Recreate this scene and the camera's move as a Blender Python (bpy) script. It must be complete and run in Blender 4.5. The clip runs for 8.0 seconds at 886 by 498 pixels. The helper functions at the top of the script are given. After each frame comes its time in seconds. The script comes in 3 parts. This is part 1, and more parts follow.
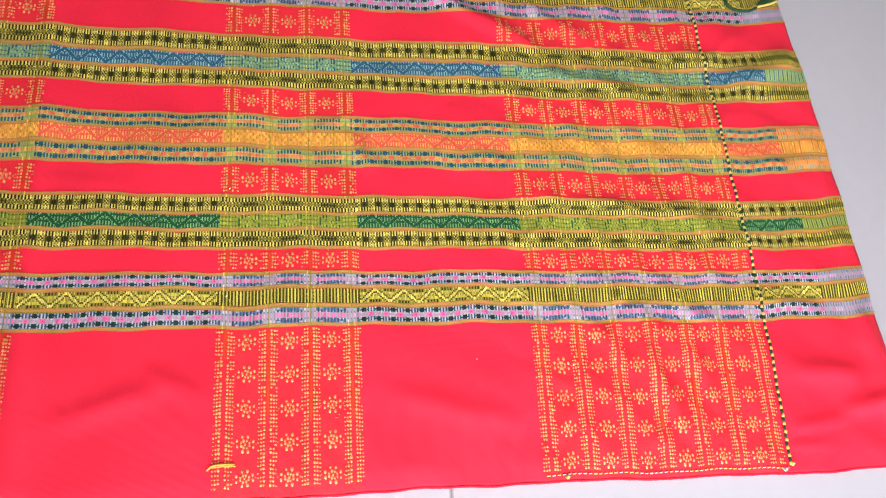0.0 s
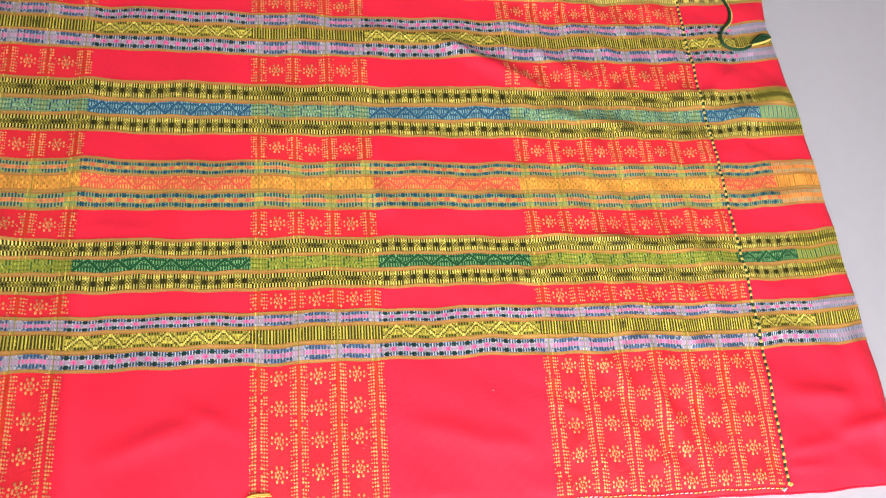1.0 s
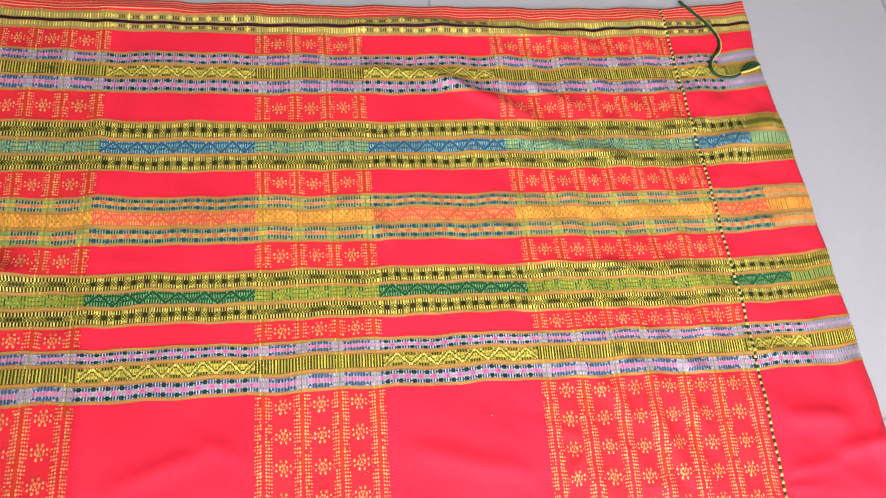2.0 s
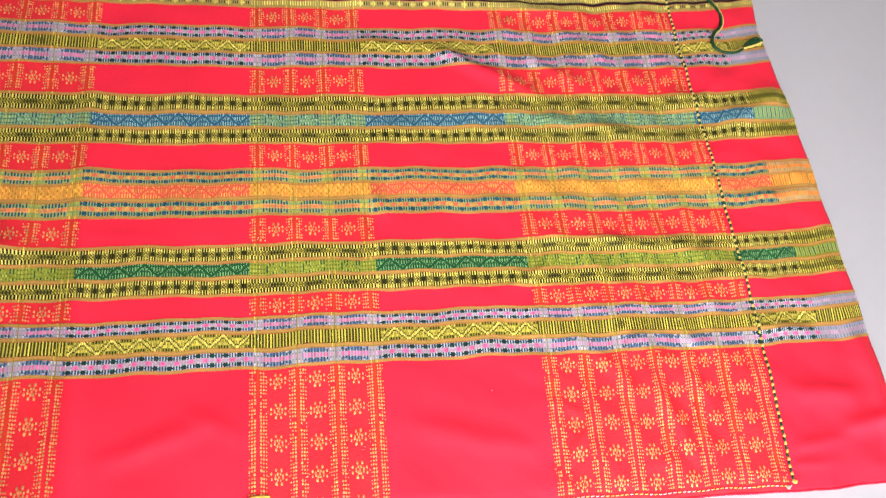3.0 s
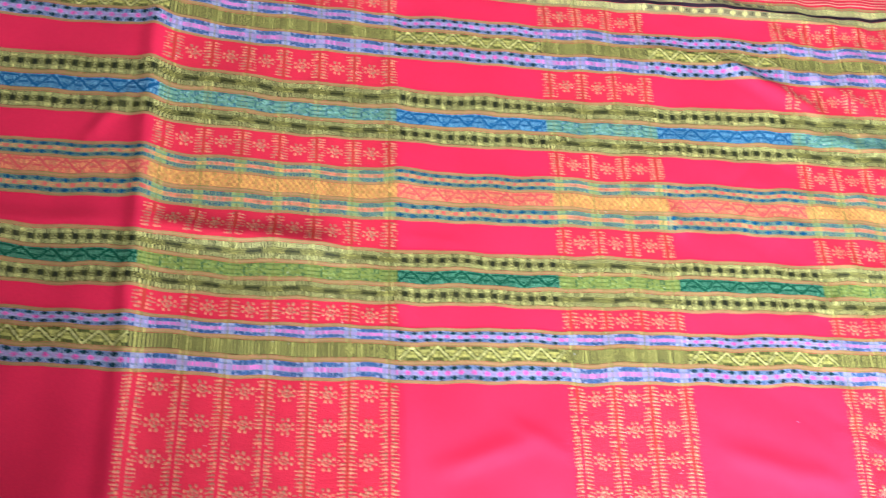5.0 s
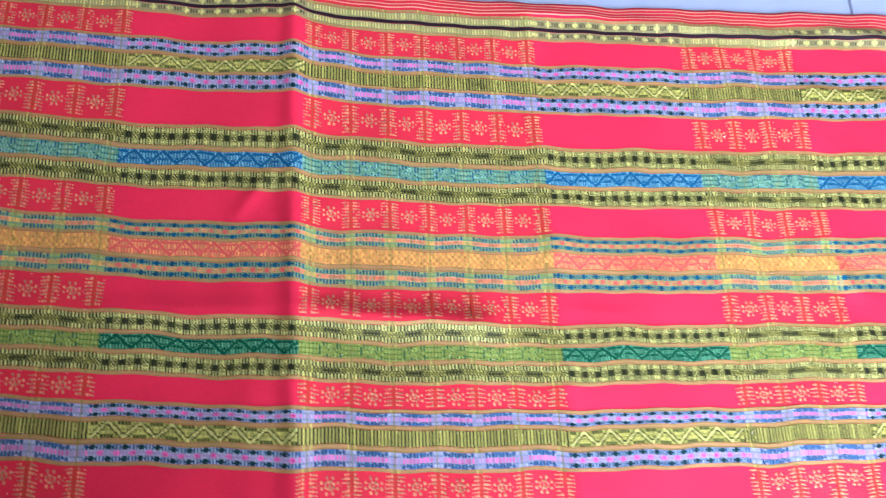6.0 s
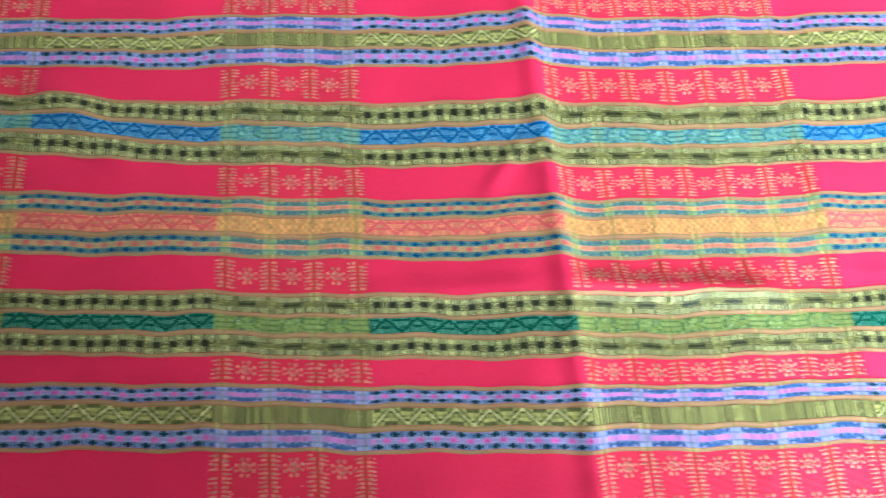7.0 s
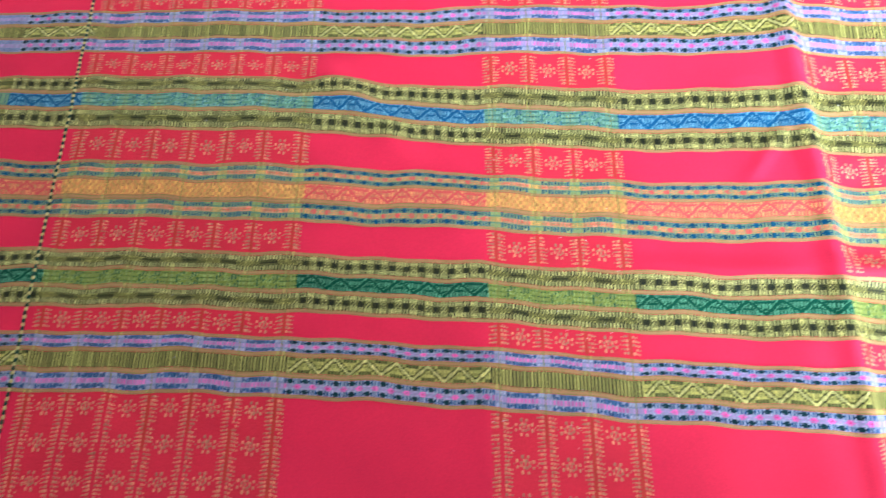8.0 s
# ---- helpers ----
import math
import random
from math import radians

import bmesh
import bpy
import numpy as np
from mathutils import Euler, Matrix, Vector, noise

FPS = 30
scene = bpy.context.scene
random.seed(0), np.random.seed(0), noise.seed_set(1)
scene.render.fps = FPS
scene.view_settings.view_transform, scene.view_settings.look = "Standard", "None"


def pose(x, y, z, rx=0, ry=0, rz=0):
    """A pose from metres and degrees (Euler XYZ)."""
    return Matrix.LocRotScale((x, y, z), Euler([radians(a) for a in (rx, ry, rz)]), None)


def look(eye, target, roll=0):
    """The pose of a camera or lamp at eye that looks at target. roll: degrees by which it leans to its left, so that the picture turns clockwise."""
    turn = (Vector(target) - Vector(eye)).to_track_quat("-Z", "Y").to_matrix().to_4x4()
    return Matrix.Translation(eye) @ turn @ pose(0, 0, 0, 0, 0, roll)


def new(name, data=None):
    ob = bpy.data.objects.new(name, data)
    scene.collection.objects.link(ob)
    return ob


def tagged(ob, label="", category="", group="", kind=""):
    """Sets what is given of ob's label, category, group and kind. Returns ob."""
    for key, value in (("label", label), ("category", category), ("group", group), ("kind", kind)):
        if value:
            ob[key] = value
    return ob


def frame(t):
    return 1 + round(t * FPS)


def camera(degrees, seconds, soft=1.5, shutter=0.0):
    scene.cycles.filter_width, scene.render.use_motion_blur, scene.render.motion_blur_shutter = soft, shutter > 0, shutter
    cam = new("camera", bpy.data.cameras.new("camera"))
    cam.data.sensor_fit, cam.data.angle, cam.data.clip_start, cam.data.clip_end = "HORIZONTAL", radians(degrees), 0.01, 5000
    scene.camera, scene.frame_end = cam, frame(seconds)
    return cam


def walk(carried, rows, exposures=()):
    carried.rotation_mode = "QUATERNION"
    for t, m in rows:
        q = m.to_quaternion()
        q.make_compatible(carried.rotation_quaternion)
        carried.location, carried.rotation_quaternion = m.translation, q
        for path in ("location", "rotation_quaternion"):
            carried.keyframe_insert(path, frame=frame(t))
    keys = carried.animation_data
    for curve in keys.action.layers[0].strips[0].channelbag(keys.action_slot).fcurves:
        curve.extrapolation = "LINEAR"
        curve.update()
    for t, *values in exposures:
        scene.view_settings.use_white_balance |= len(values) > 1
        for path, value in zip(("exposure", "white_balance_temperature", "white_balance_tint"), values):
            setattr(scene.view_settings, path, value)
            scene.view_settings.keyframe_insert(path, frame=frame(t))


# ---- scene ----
cam = camera(66.5, 8.0, 1.15, 0.36)
PATH = [
    (0, (0.035, 0.129, 0.54), (0.38, 0.801, -1.312), 26.0),
    (0.5, (0.023, 0.136, 0.554), (0.37, 0.807, -1.298), 26.6),
    (1, (0.015, 0.146, 0.583), (0.357, 0.827, -1.266), 24.8),
    (1.5, (0.018, 0.144, 0.599), (0.345, 0.857, -1.241), 22.0),
    (1.7, (0.022, 0.144, 0.604), (0.338, 0.876, -1.23), 20.8),
    (2.8, (0.026, 0.131, 0.595), (0.33, 0.89, -1.231), 19.2),
    (3, (0.026, 0.125, 0.583), (0.339, 0.874, -1.245), 20.0),
    (3.5, (0.021, 0.117, 0.566), (0.328, 0.826, -1.279), 20.7),
    (4, (-0.025, 0.133, 0.567), (0.287, 0.827, -1.283), 22.5),
    (4.5, (-0.125, 0.153, 0.567), (0.157, 0.836, -1.291), 22.8),
    (5, (-0.232, 0.182, 0.561), (0.029, 0.82, -1.316), 23.8),
    (5.2, (-0.269, 0.195, 0.556), (-0.006, 0.83, -1.322), 24.1),
    (6.3, (-0.385, 0.279, 0.529), (-0.217, 0.848, -1.381), 14.9),
    (6.5, (-0.424, 0.271, 0.516), (-0.272, 0.848, -1.393), 12.2),
    (7, (-0.515, 0.259, 0.499), (-0.449, 0.849, -1.411), 3.9),
    (7.5, (-0.599, 0.255, 0.515), (-0.657, 0.861, -1.39), -5.9),
    (8, (-0.661, 0.233, 0.522), (-0.822, 0.835, -1.378), -14.3),
]
EXPOSURES = [(0.0, -0.05, 7200, 10), (0.5, 0.0, 7500, 10), (1.5, 0.05, 7200, 9), (3.0, 0.12, 7500, 8), (3.5, -0.08, 7300, 10), (4.15, -0.02, 7600, 10), (4.5, 0.2, 5600, 12), (5.0, 0.43, 4950, 15), (5.3, 0.53, 4600, 14), (6.4, 0.78, 4850, 10), (7.0, 1.1, 4380, 8), (7.5, 1.46, 4380, 8), (8.0, 1.80, 4720, 10)]
ADDED_LIGHT_POWER = 58.0
walk(cam, [(t, look(eye, target, roll)) for t, eye, target, roll in PATH], EXPOSURES)

# ---- world, added light in an unseen opening, exposure ----
world = bpy.data.worlds.new("sky")
scene.world = world
world.use_nodes = True
wn = world.node_tree.nodes
sky = wn.new("ShaderNodeTexSky")
sky.sky_type = "NISHITA"
sky.sun_disc = False
sky.sun_elevation, sky.sun_rotation = radians(48), radians(60)
wn["Background"].inputs["Strength"].default_value = 0.12
world.node_tree.links.new(sky.outputs["Color"], wn["Background"].inputs["Color"])

ROOM_X0, ROOM_X1, ROOM_Y0, ROOM_Y1, ROOM_H = -2.2, 2.3, -0.34, 3.2, 2.7
# the opening and its reveal are unseen, set to shape the light's fall-off
LIGHT_GAP_X0, LIGHT_GAP_X1, LIGHT_GAP_H, REVEAL = -0.08, 0.62, 2.4, 0.27
# corner of an unseen block that shades the cloth's lower left
SHADE_BLOCK_X, SHADE_BLOCK_Y = -0.14, -0.08
# a lamp added in this unseen opening to light the cloth
lamp = bpy.data.lights.new("added_opening_light", "AREA")
lamp.shape, lamp.size, lamp.size_y = "RECTANGLE", LIGHT_GAP_X1 - LIGHT_GAP_X0, LIGHT_GAP_H
lamp.energy, lamp.color = ADDED_LIGHT_POWER, (1.0, 0.985, 0.97)
lamp_ob = new("added_opening_light", lamp)
lamp_ob.matrix_world = look(((LIGHT_GAP_X0 + LIGHT_GAP_X1) / 2, ROOM_Y0 - REVEAL + 0.02, LIGHT_GAP_H / 2 + 0.01), ((LIGHT_GAP_X0 + LIGHT_GAP_X1) / 2, 1, LIGHT_GAP_H / 2 + 0.01))


# ---- materials ----
def material(name, colour, rough=0.6, vary=0.12, scale=35.0, fine=900.0, bump=0.15, sheen=0.0, spec=0.3, metal=0.0, weave=0.0, strand=0.0):
    """A surface with two scales of variation, and a fine relief; weave: the relief of crossing threads."""
    m = bpy.data.materials.new(name)
    m.use_nodes = True
    nt = m.node_tree
    n, ln = nt.nodes, nt.links
    b = n["Principled BSDF"]
    tc = n.new("ShaderNodeTexCoord")
    big, small = n.new("ShaderNodeTexNoise"), n.new("ShaderNodeTexNoise")
    big.inputs["Scale"].default_value, big.inputs["Detail"].default_value = scale, 4
    small.inputs["Scale"].default_value, small.inputs["Detail"].default_value = fine, 2
    for t in (big, small):
        ln.new(tc.outputs["Object"], t.inputs["Vector"])
    add = n.new("ShaderNodeMath")
    add.operation = "ADD"
    ln.new(big.outputs["Fac"], add.inputs[0])
    ln.new(small.outputs["Fac"], add.inputs[1])
    rng = n.new("ShaderNodeMapRange")
    rng.inputs["From Min"].default_value, rng.inputs["From Max"].default_value = 0.6, 1.4
    rng.inputs["To Min"].default_value, rng.inputs["To Max"].default_value = 1 - vary, 1 + vary
    ln.new(add.outputs[0], rng.inputs["Value"])
    hsv = n.new("ShaderNodeHueSaturation")
    hsv.inputs["Color"].default_value = (*colour, 1)
    value = rng.outputs["Result"]
    if strand:
        geo, per, mul = n.new("ShaderNodeNewGeometry"), n.new("ShaderNodeMapRange"), n.new("ShaderNodeMath")
        per.inputs["To Min"].default_value, per.inputs["To Max"].default_value = 1 - strand, 1 + strand
        mul.operation = "MULTIPLY"
        ln.new(geo.outputs["Random Per Island"], per.inputs["Value"])
        ln.new(per.outputs["Result"], mul.inputs[0])
        ln.new(value, mul.inputs[1])
        value = mul.outputs[0]
    ln.new(value, hsv.inputs["Value"])
    ln.new(hsv.outputs["Color"], b.inputs["Base Color"])
    b.inputs["Roughness"].default_value = rough
    b.inputs["Specular IOR Level"].default_value = spec
    b.inputs["Metallic"].default_value = metal
    if sheen:
        b.inputs["Sheen Weight"].default_value = sheen
        b.inputs["Sheen Roughness"].default_value = 0.4
        b.inputs["Sheen Tint"].default_value = (*[min(1, c * 0.6 + 0.4) for c in colour], 1)
    height = small.outputs["Fac"]
    if weave:
        total = None
        for direction in ("X", "Y"):
            w = n.new("ShaderNodeTexWave")
            w.bands_direction = direction
            w.inputs["Scale"].default_value = weave
            w.inputs["Distortion"].default_value = 1.2
            w.inputs["Detail"].default_value = 1
            ln.new(tc.outputs["Object"], w.inputs["Vector"])
            s = n.new("ShaderNodeMath")
            s.operation = "ADD"
            ln.new(w.outputs["Fac"], s.inputs[0])
            ln.new(total if total else small.outputs["Fac"], s.inputs[1])
            total = s.outputs[0]
        height = total
    bp = n.new("ShaderNodeBump")
    bp.inputs["Strength"].default_value, bp.inputs["Distance"].default_value = bump, 0.0006
    ln.new(height, bp.inputs["Height"])
    ln.new(bp.outputs["Normal"], b.inputs["Normal"])
    return m


RED = material("red_cotton_weave", (0.86, 0.022, 0.066), 0.66, 0.08, 18, 700, 0.22, 0.05, 0.18, weave=420)
RED_BROCADE = material("brick_tinged_red_weave", (0.81, 0.026, 0.052), 0.64, 0.10, 25, 800, 0.25, 0.05, 0.18, weave=420)
THREAD = {}
for key, name, col, rough in (
        ("L", "pale_lilac_thread", (0.38, 0.36, 0.48), 0.6),
        ("n", "navy_thread", (0.02, 0.085, 0.20), 0.55),
        ("p", "pink_thread", (0.84, 0.15, 0.43), 0.55),
        ("m", "magenta_thread", (0.80, 0.03, 0.22), 0.55),
        ("g", "bottle_green_thread", (0.006, 0.04, 0.045), 0.55),
        ("O", "olive_ground_thread", (0.27, 0.25, 0.04), 0.6),
        ("U", "mustard_ground_thread", (0.27, 0.24, 0.045), 0.6),
        ("y", "bright_yellow_thread", (0.74, 0.65, 0.17), 0.45),
        ("k", "near_black_thread", (0.015, 0.018, 0.004), 0.6),
        ("K", "black_olive_thread", (0.055, 0.05, 0.008), 0.6),
        ("s", "ochre_border_thread", (0.57, 0.275, 0.095), 0.5),
        ("B", "royal_blue_thread", (0.014, 0.11, 0.23), 0.55),
        ("b", "pale_blue_thread", (0.26, 0.48, 0.54), 0.5),
        ("G", "emerald_thread", (0.004, 0.085, 0.032), 0.55),
        ("h", "pale_green_thread", (0.19, 0.42, 0.21), 0.5),
        ("R", "vermilion_thread", (0.80, 0.11, 0.08), 0.55),
        ("o", "orange_thread", (0.84, 0.40, 0.11), 0.5),
        ("A", "amber_ground_thread", (0.80, 0.36, 0.085), 0.55),
        ("S", "sage_ground_thread", (0.33, 0.43, 0.17), 0.6),
        ("Y", "yellow_green_ground_thread", (0.26, 0.30, 0.035), 0.6),
        ("T", "teal_ground_thread", (0.17, 0.33, 0.17), 0.6),
        ("t", "teal_thread", (0.009, 0.085, 0.15), 0.55),
        ("l", "lime_thread", (0.36, 0.42, 0.09), 0.45),
        ("w", "off_white_thread", (0.49, 0.50, 0.56), 0.5),
        ("D", "gold_ground_thread", (0.36, 0.29, 0.11), 0.55),
        ("i", "mid_blue_thread", (0.14, 0.20, 0.34), 0.55),
        ("Q", "dark_olive_thread", (0.115, 0.105, 0.016), 0.6),
        ("z", "grey_blue_thread", (0.22, 0.33, 0.30), 0.55),
        ("x", "dull_yellow_thread", (0.60, 0.52, 0.10), 0.5),
        ("d", "dark_maroon_thread", (0.022, 0.006, 0.012), 0.6),
        ("f", "gold_brocade_thread", (0.71, 0.30, 0.12), 0.36),
        ("v", "pale_orchid_thread", (0.58, 0.30, 0.56), 0.5),
        ("a", "rust_thread", (0.66, 0.24, 0.055), 0.5),
        ("j", "pale_aqua_thread", (0.30, 0.50, 0.36), 0.5),
        ("e", "coral_thread", (0.84, 0.20, 0.085), 0.5),
        ("q", "marigold_thread", (0.80, 0.44, 0.08), 0.5),
        ("c", "brick_red_thread", (0.62, 0.045, 0.02), 0.55),
        ("P", "pale_peach_thread", (0.84, 0.36, 0.22), 0.5)):
    THREAD[key] = material(name, col, rough, 0.16, 60, 1400, 0.25, 0.05, 0.4 if rough < 0.5 else 0.25, weave=500 if key in "LOKSYTADsGUBRQ" else 0, strand=0 if key in "LOKSYTADsGUBRdQ" else 0.32)
WALL = material("pale_wall_paint", (0.63, 0.60, 0.545), 0.85, 0.03, 2, 120, 0.05)
TILE = material("white_glazed_tile", (0.455, 0.475, 0.60), 0.22, 0.02, 5, 60, 0.02, spec=0.5)
GROUT = material("grey_tile_grout", (0.36, 0.36, 0.40), 0.9, 0.1, 60, 500, 0.3)
CORD_GREEN = material("dark_green_cord_yarn", (0.010, 0.055, 0.024), 0.6, 0.25, 200, 1500, 0.4)
CORD_YELLOW = material("yellow_cord_yarn", (0.72, 0.57, 0.17), 0.5, 0.2, 200, 1500, 0.4)
# bright metal for the added flecks that imitate thread glints
GLINT = material("pale_gold_glint", (0.92, 0.84, 0.68), 0.28, 0.1, 200, 1500, 0.05, metal=1.0)
CORD_GOLD = material("golden_loose_yarn", (0.72, 0.40, 0.08), 0.45, 0.15, 200, 1500, 0.3)


# ---- helpers for meshes ----
def mesh_object(name, verts, faces, mats, index=None, parent=None, smooth=True, label=""):
    me = bpy.data.meshes.new(name)
    me.from_pydata([tuple(map(float, p)) for p in verts] if not isinstance(verts, np.ndarray) else verts.tolist(), [], faces.tolist() if isinstance(faces, np.ndarray) else faces)
    for m in mats:
        me.materials.append(m)
    if index is not None:
        me.polygons.foreach_set("material_index", np.asarray(index, dtype=np.int32))
    me.polygons.foreach_set("use_smooth", np.full(len(me.polygons), smooth))
    me.update()
    ob = new(name, me)
    ob.parent = parent
    if label:
        tagged(ob, label)
    return ob


def box(name, lo, hi, mat, parent=None, bevel=0.0):
    bm = bmesh.new()
    bmesh.ops.create_cube(bm, size=1)
    for v in bm.verts:
        v.co = Vector([lo[i] + (v.co[i] + 0.5) * (hi[i] - lo[i]) for i in range(3)])
    if bevel:
        bmesh.ops.bevel(bm, geom=bm.edges[:], offset=bevel, segments=2, affect="EDGES")
    me = bpy.data.meshes.new(name)
    bm.to_mesh(me)
    bm.free()
    me.materials.append(mat)
    ob = new(name, me)
    ob.parent = parent
    return ob


def tube(name, points, radius, mat, parent=None, sides=8, flat=1.0, taper=True):
    """A round or flattened yarn through the points."""
    pts = [Vector(p) for p in points]
    fine = []
    for i in range(len(pts) - 1):
        a, b, c, d = pts[max(i - 1, 0)], pts[i], pts[i + 1], pts[min(i + 2, len(pts) - 1)]
        for k in range(6):
            t = k / 6
            fine.append(0.5 * ((2 * b) + (c - a) * t + (2 * a - 5 * b + 4 * c - d) * t * t + (3 * b - a - 3 * c + d) * t ** 3))
    fine.append(pts[-1])
    verts, faces = [], []
    for i, p in enumerate(fine):
        d = (fine[min(i + 1, len(fine) - 1)] - fine[max(i - 1, 0)]).normalized()
        side = d.cross(Vector((0, 0, 1)))
        side = side.normalized() if side.length > 1e-5 else Vector((1, 0, 0))
        up = side.cross(d)
        r = radius * (0.55 if taper and i in (0, len(fine) - 1) else 1 + 0.1 * math.sin(i * 1.7))
        for k in range(sides):
            a = 2 * math.pi * k / sides
            verts.append(p + side * (r * math.cos(a)) + up * (r * flat * math.sin(a)))
    for i in range(len(fine) - 1):
        for k in range(sides):
            faces.append((i * sides + k, i * sides + (k + 1) % sides, (i + 1) * sides + (k + 1) % sides, (i + 1) * sides + k))
    faces.append(tuple(range(sides))[::-1])
    faces.append(tuple(range((len(fine) - 1) * sides, len(fine) * sides)))
    return mesh_object(name, verts, faces, [mat], None, parent)


# ---- the room: tiled floor, added walls and ceiling, light opening ----
W = 0.12
box("ceiling", (ROOM_X0 - W, ROOM_Y0 - W, ROOM_H), (ROOM_X1 + W, ROOM_Y1 + W, ROOM_H + 0.1), WALL)
tagged(bpy.data.objects["ceiling"], "plain pale painted ceiling", "ceiling", kind="structure")
for nm, lo, hi in (("wall_west", (ROOM_X0 - W, ROOM_Y0 - W, 0), (ROOM_X0, ROOM_Y1 + W, ROOM_H)),
                   ("wall_north", (ROOM_X0, ROOM_Y1, 0), (ROOM_X1, ROOM_Y1 + W, ROOM_H)),
                   ("wall_east", (ROOM_X1, ROOM_Y0 - W, 0), (ROOM_X1 + W, ROOM_Y1 + W, ROOM_H))):
    tagged(box(nm, lo, hi, WALL), "plain pale painted wall", "wall", kind="structure")
# unseen wall, added so that its opening and edges shape the light
south = tagged(new("wall_south"), "unseen pale painted wall added to shape the light, with a tall opening", "wall", kind="structure")
box("side_wall", (ROOM_X0, ROOM_Y0 - REVEAL, 0), (LIGHT_GAP_X0, ROOM_Y0, ROOM_H), WALL, south)
# added out of view to keep light off the cloth's lower left
box("shade_block", (ROOM_X0, ROOM_Y0, 0), (SHADE_BLOCK_X, SHADE_BLOCK_Y, ROOM_H), WALL, south)
box("side_wall", (LIGHT_GAP_X1, ROOM_Y0 - REVEAL, 0), (ROOM_X1, ROOM_Y0, ROOM_H), WALL, south)
box("wall_above_gap", (LIGHT_GAP_X0, ROOM_Y0 - REVEAL, LIGHT_GAP_H), (LIGHT_GAP_X1, ROOM_Y0, ROOM_H), WALL, south)
floor = tagged(new("floor"), "white glazed tile floor with thin grey joints", "floor", kind="structure")
box("mortar_bed", (ROOM_X0, ROOM_Y0, -0.05), (ROOM_X1, ROOM_Y1, -0.0035), GROUT, floor)
TILE_W, JOINT, JOINT_X, JOINT_Y = 0.60, 0.0022, 0.132, 0.2065
tile_mesh = None
for i in range(-4, 4):
    for j in range(-1, 5):
        x0, y0 = JOINT_X + i * TILE_W + JOINT / 2, JOINT_Y + j * TILE_W + JOINT / 2
        if x0 + TILE_W < ROOM_X0 or x0 > ROOM_X1 or y0 + TILE_W < ROOM_Y0 or y0 > ROOM_Y1:
            continue
        if tile_mesh is None:
            first = box("tile", (0, 0, -0.008), (TILE_W - JOINT, TILE_W - JOINT, -0.001), TILE, floor, 0.0008)
            tile_mesh = first.data
            first.location = (x0, y0, 0)
        else:
            t = new("tile", tile_mesh)
            t.parent = floor
            t.location = (x0, y0, 0)

# ---- how the cloth lies ----
SAG = np.array((-0.0007, -0.0044, 0.0506, -0.0346, -0.0595, 0.033, 0.0339))
SAG_V = np.array((-0.0017, 0.0018, -0.0029, 0.0033, 0.0122))
SAG_VV = np.array((-0.0029, 0.0017, -0.0011, 0.005, -0.0041))
U0, U1, V0, V1 = -1.16, 0.535, 0.129, 0.690
# ridges in the cloth: from, to, half-width, height
FOLDS = [
    ((-0.415, 0.72), (-0.402, 0.10), 0.010, 0.0045),
    ((-0.44, 0.72), (-0.43, 0.10), 0.035, 0.004),
    ((-0.395, 0.376), (-0.25, 0.368), 0.010, 0.0074),
    ((-0.55, 0.371), (-0.43, 0.374), 0.010, 0.0026),
    ((0.05, 0.600), (0.16, 0.592), 0.009, 0.0014),
    ((0.14, 0.588), (0.245, 0.535), 0.009, 0.0045),
    ((0.24, 0.585), (0.30, 0.540), 0.008, 0.003),
    ((0.25, 0.508), (0.345, 0.488), 0.007, 0.0022),
    ((0.06, 0.425), (0.075, 0.395), 0.006, 0.0025),
    ((0.20, 0.372), (0.36, 0.358), 0.007, 0.0011),
    ((0.30, 0.24), (0.335, 0.16), 0.007, 0.0027),
    ((0.262, 0.252), (0.290, 0.212), 0.006, 0.0018),
    ((0.345, 0.23), (0.375, 0.17), 0.007, 0.0015),
    ((0.427, 0.152), (0.458, 0.150), 0.0035, 0.0016),
    ((0.432, 0.166), (0.475, 0.169), 0.005, 0.0016),
    ((0.445, 0.212), (0.500, 0.206), 0.009, 0.0032),
    ((0.516, 0.262), (0.524, 0.165), 0.010, 0.0055),
    ((0.46, 0.50), (0.53, 0.53), 0.014, 0.004),
        ((0.485, 0.176), (0.54, 0.188), 0.007, 0.004),
]
PACKED = [(-0.408, 0.0055, 0.040, 0.030, 0.66), (-0.674, 0.0050, 0.045, 0.035, 0.44)]
SOFT_FOLDS = [
    ((-0.425, 0.505), (-0.458, 0.452), 0.006, 0.0020),
    ((-0.82, 0.55), (-0.74, 0.47), 0.016, 0.004),
    ((-0.10, 0.225), (-0.06, 0.20), 0.007, 0.0018),
    ((-0.16, 0.19), (-0.09, 0.21), 0.009, 0.0020),
    ((0.09, 0.20), (0.19, 0.175), 0.010, 0.0020),
    ((-0.186, 0.10), (-0.202, 0.70), 0.010, 0.0014),
    ((-0.20, 0.68), (0.10, 0.655), 0.008, 0.002),
    ((0.10, 0.665), (0.30, 0.645), 0.008, 0.003),
]
# small creases scattered over the cloth
_r = random.Random(7)
CREASES = []
for _ in range(46):
    cu, cv, turn, ln = _r.uniform(-1.1, 0.5), _r.uniform(0.14, 0.67), _r.uniform(-0.7, 1.3), _r.uniform(0.02, 0.07)
    du, dv = math.cos(turn) * ln / 2, math.sin(turn) * ln / 2
    CREASES.append(((cu - du, cv - dv), (cu + du, cv + dv), _r.uniform(0.003, 0.006), _r.uniform(0.0003, 0.0008) * _r.choice((-1, 1, 1))))
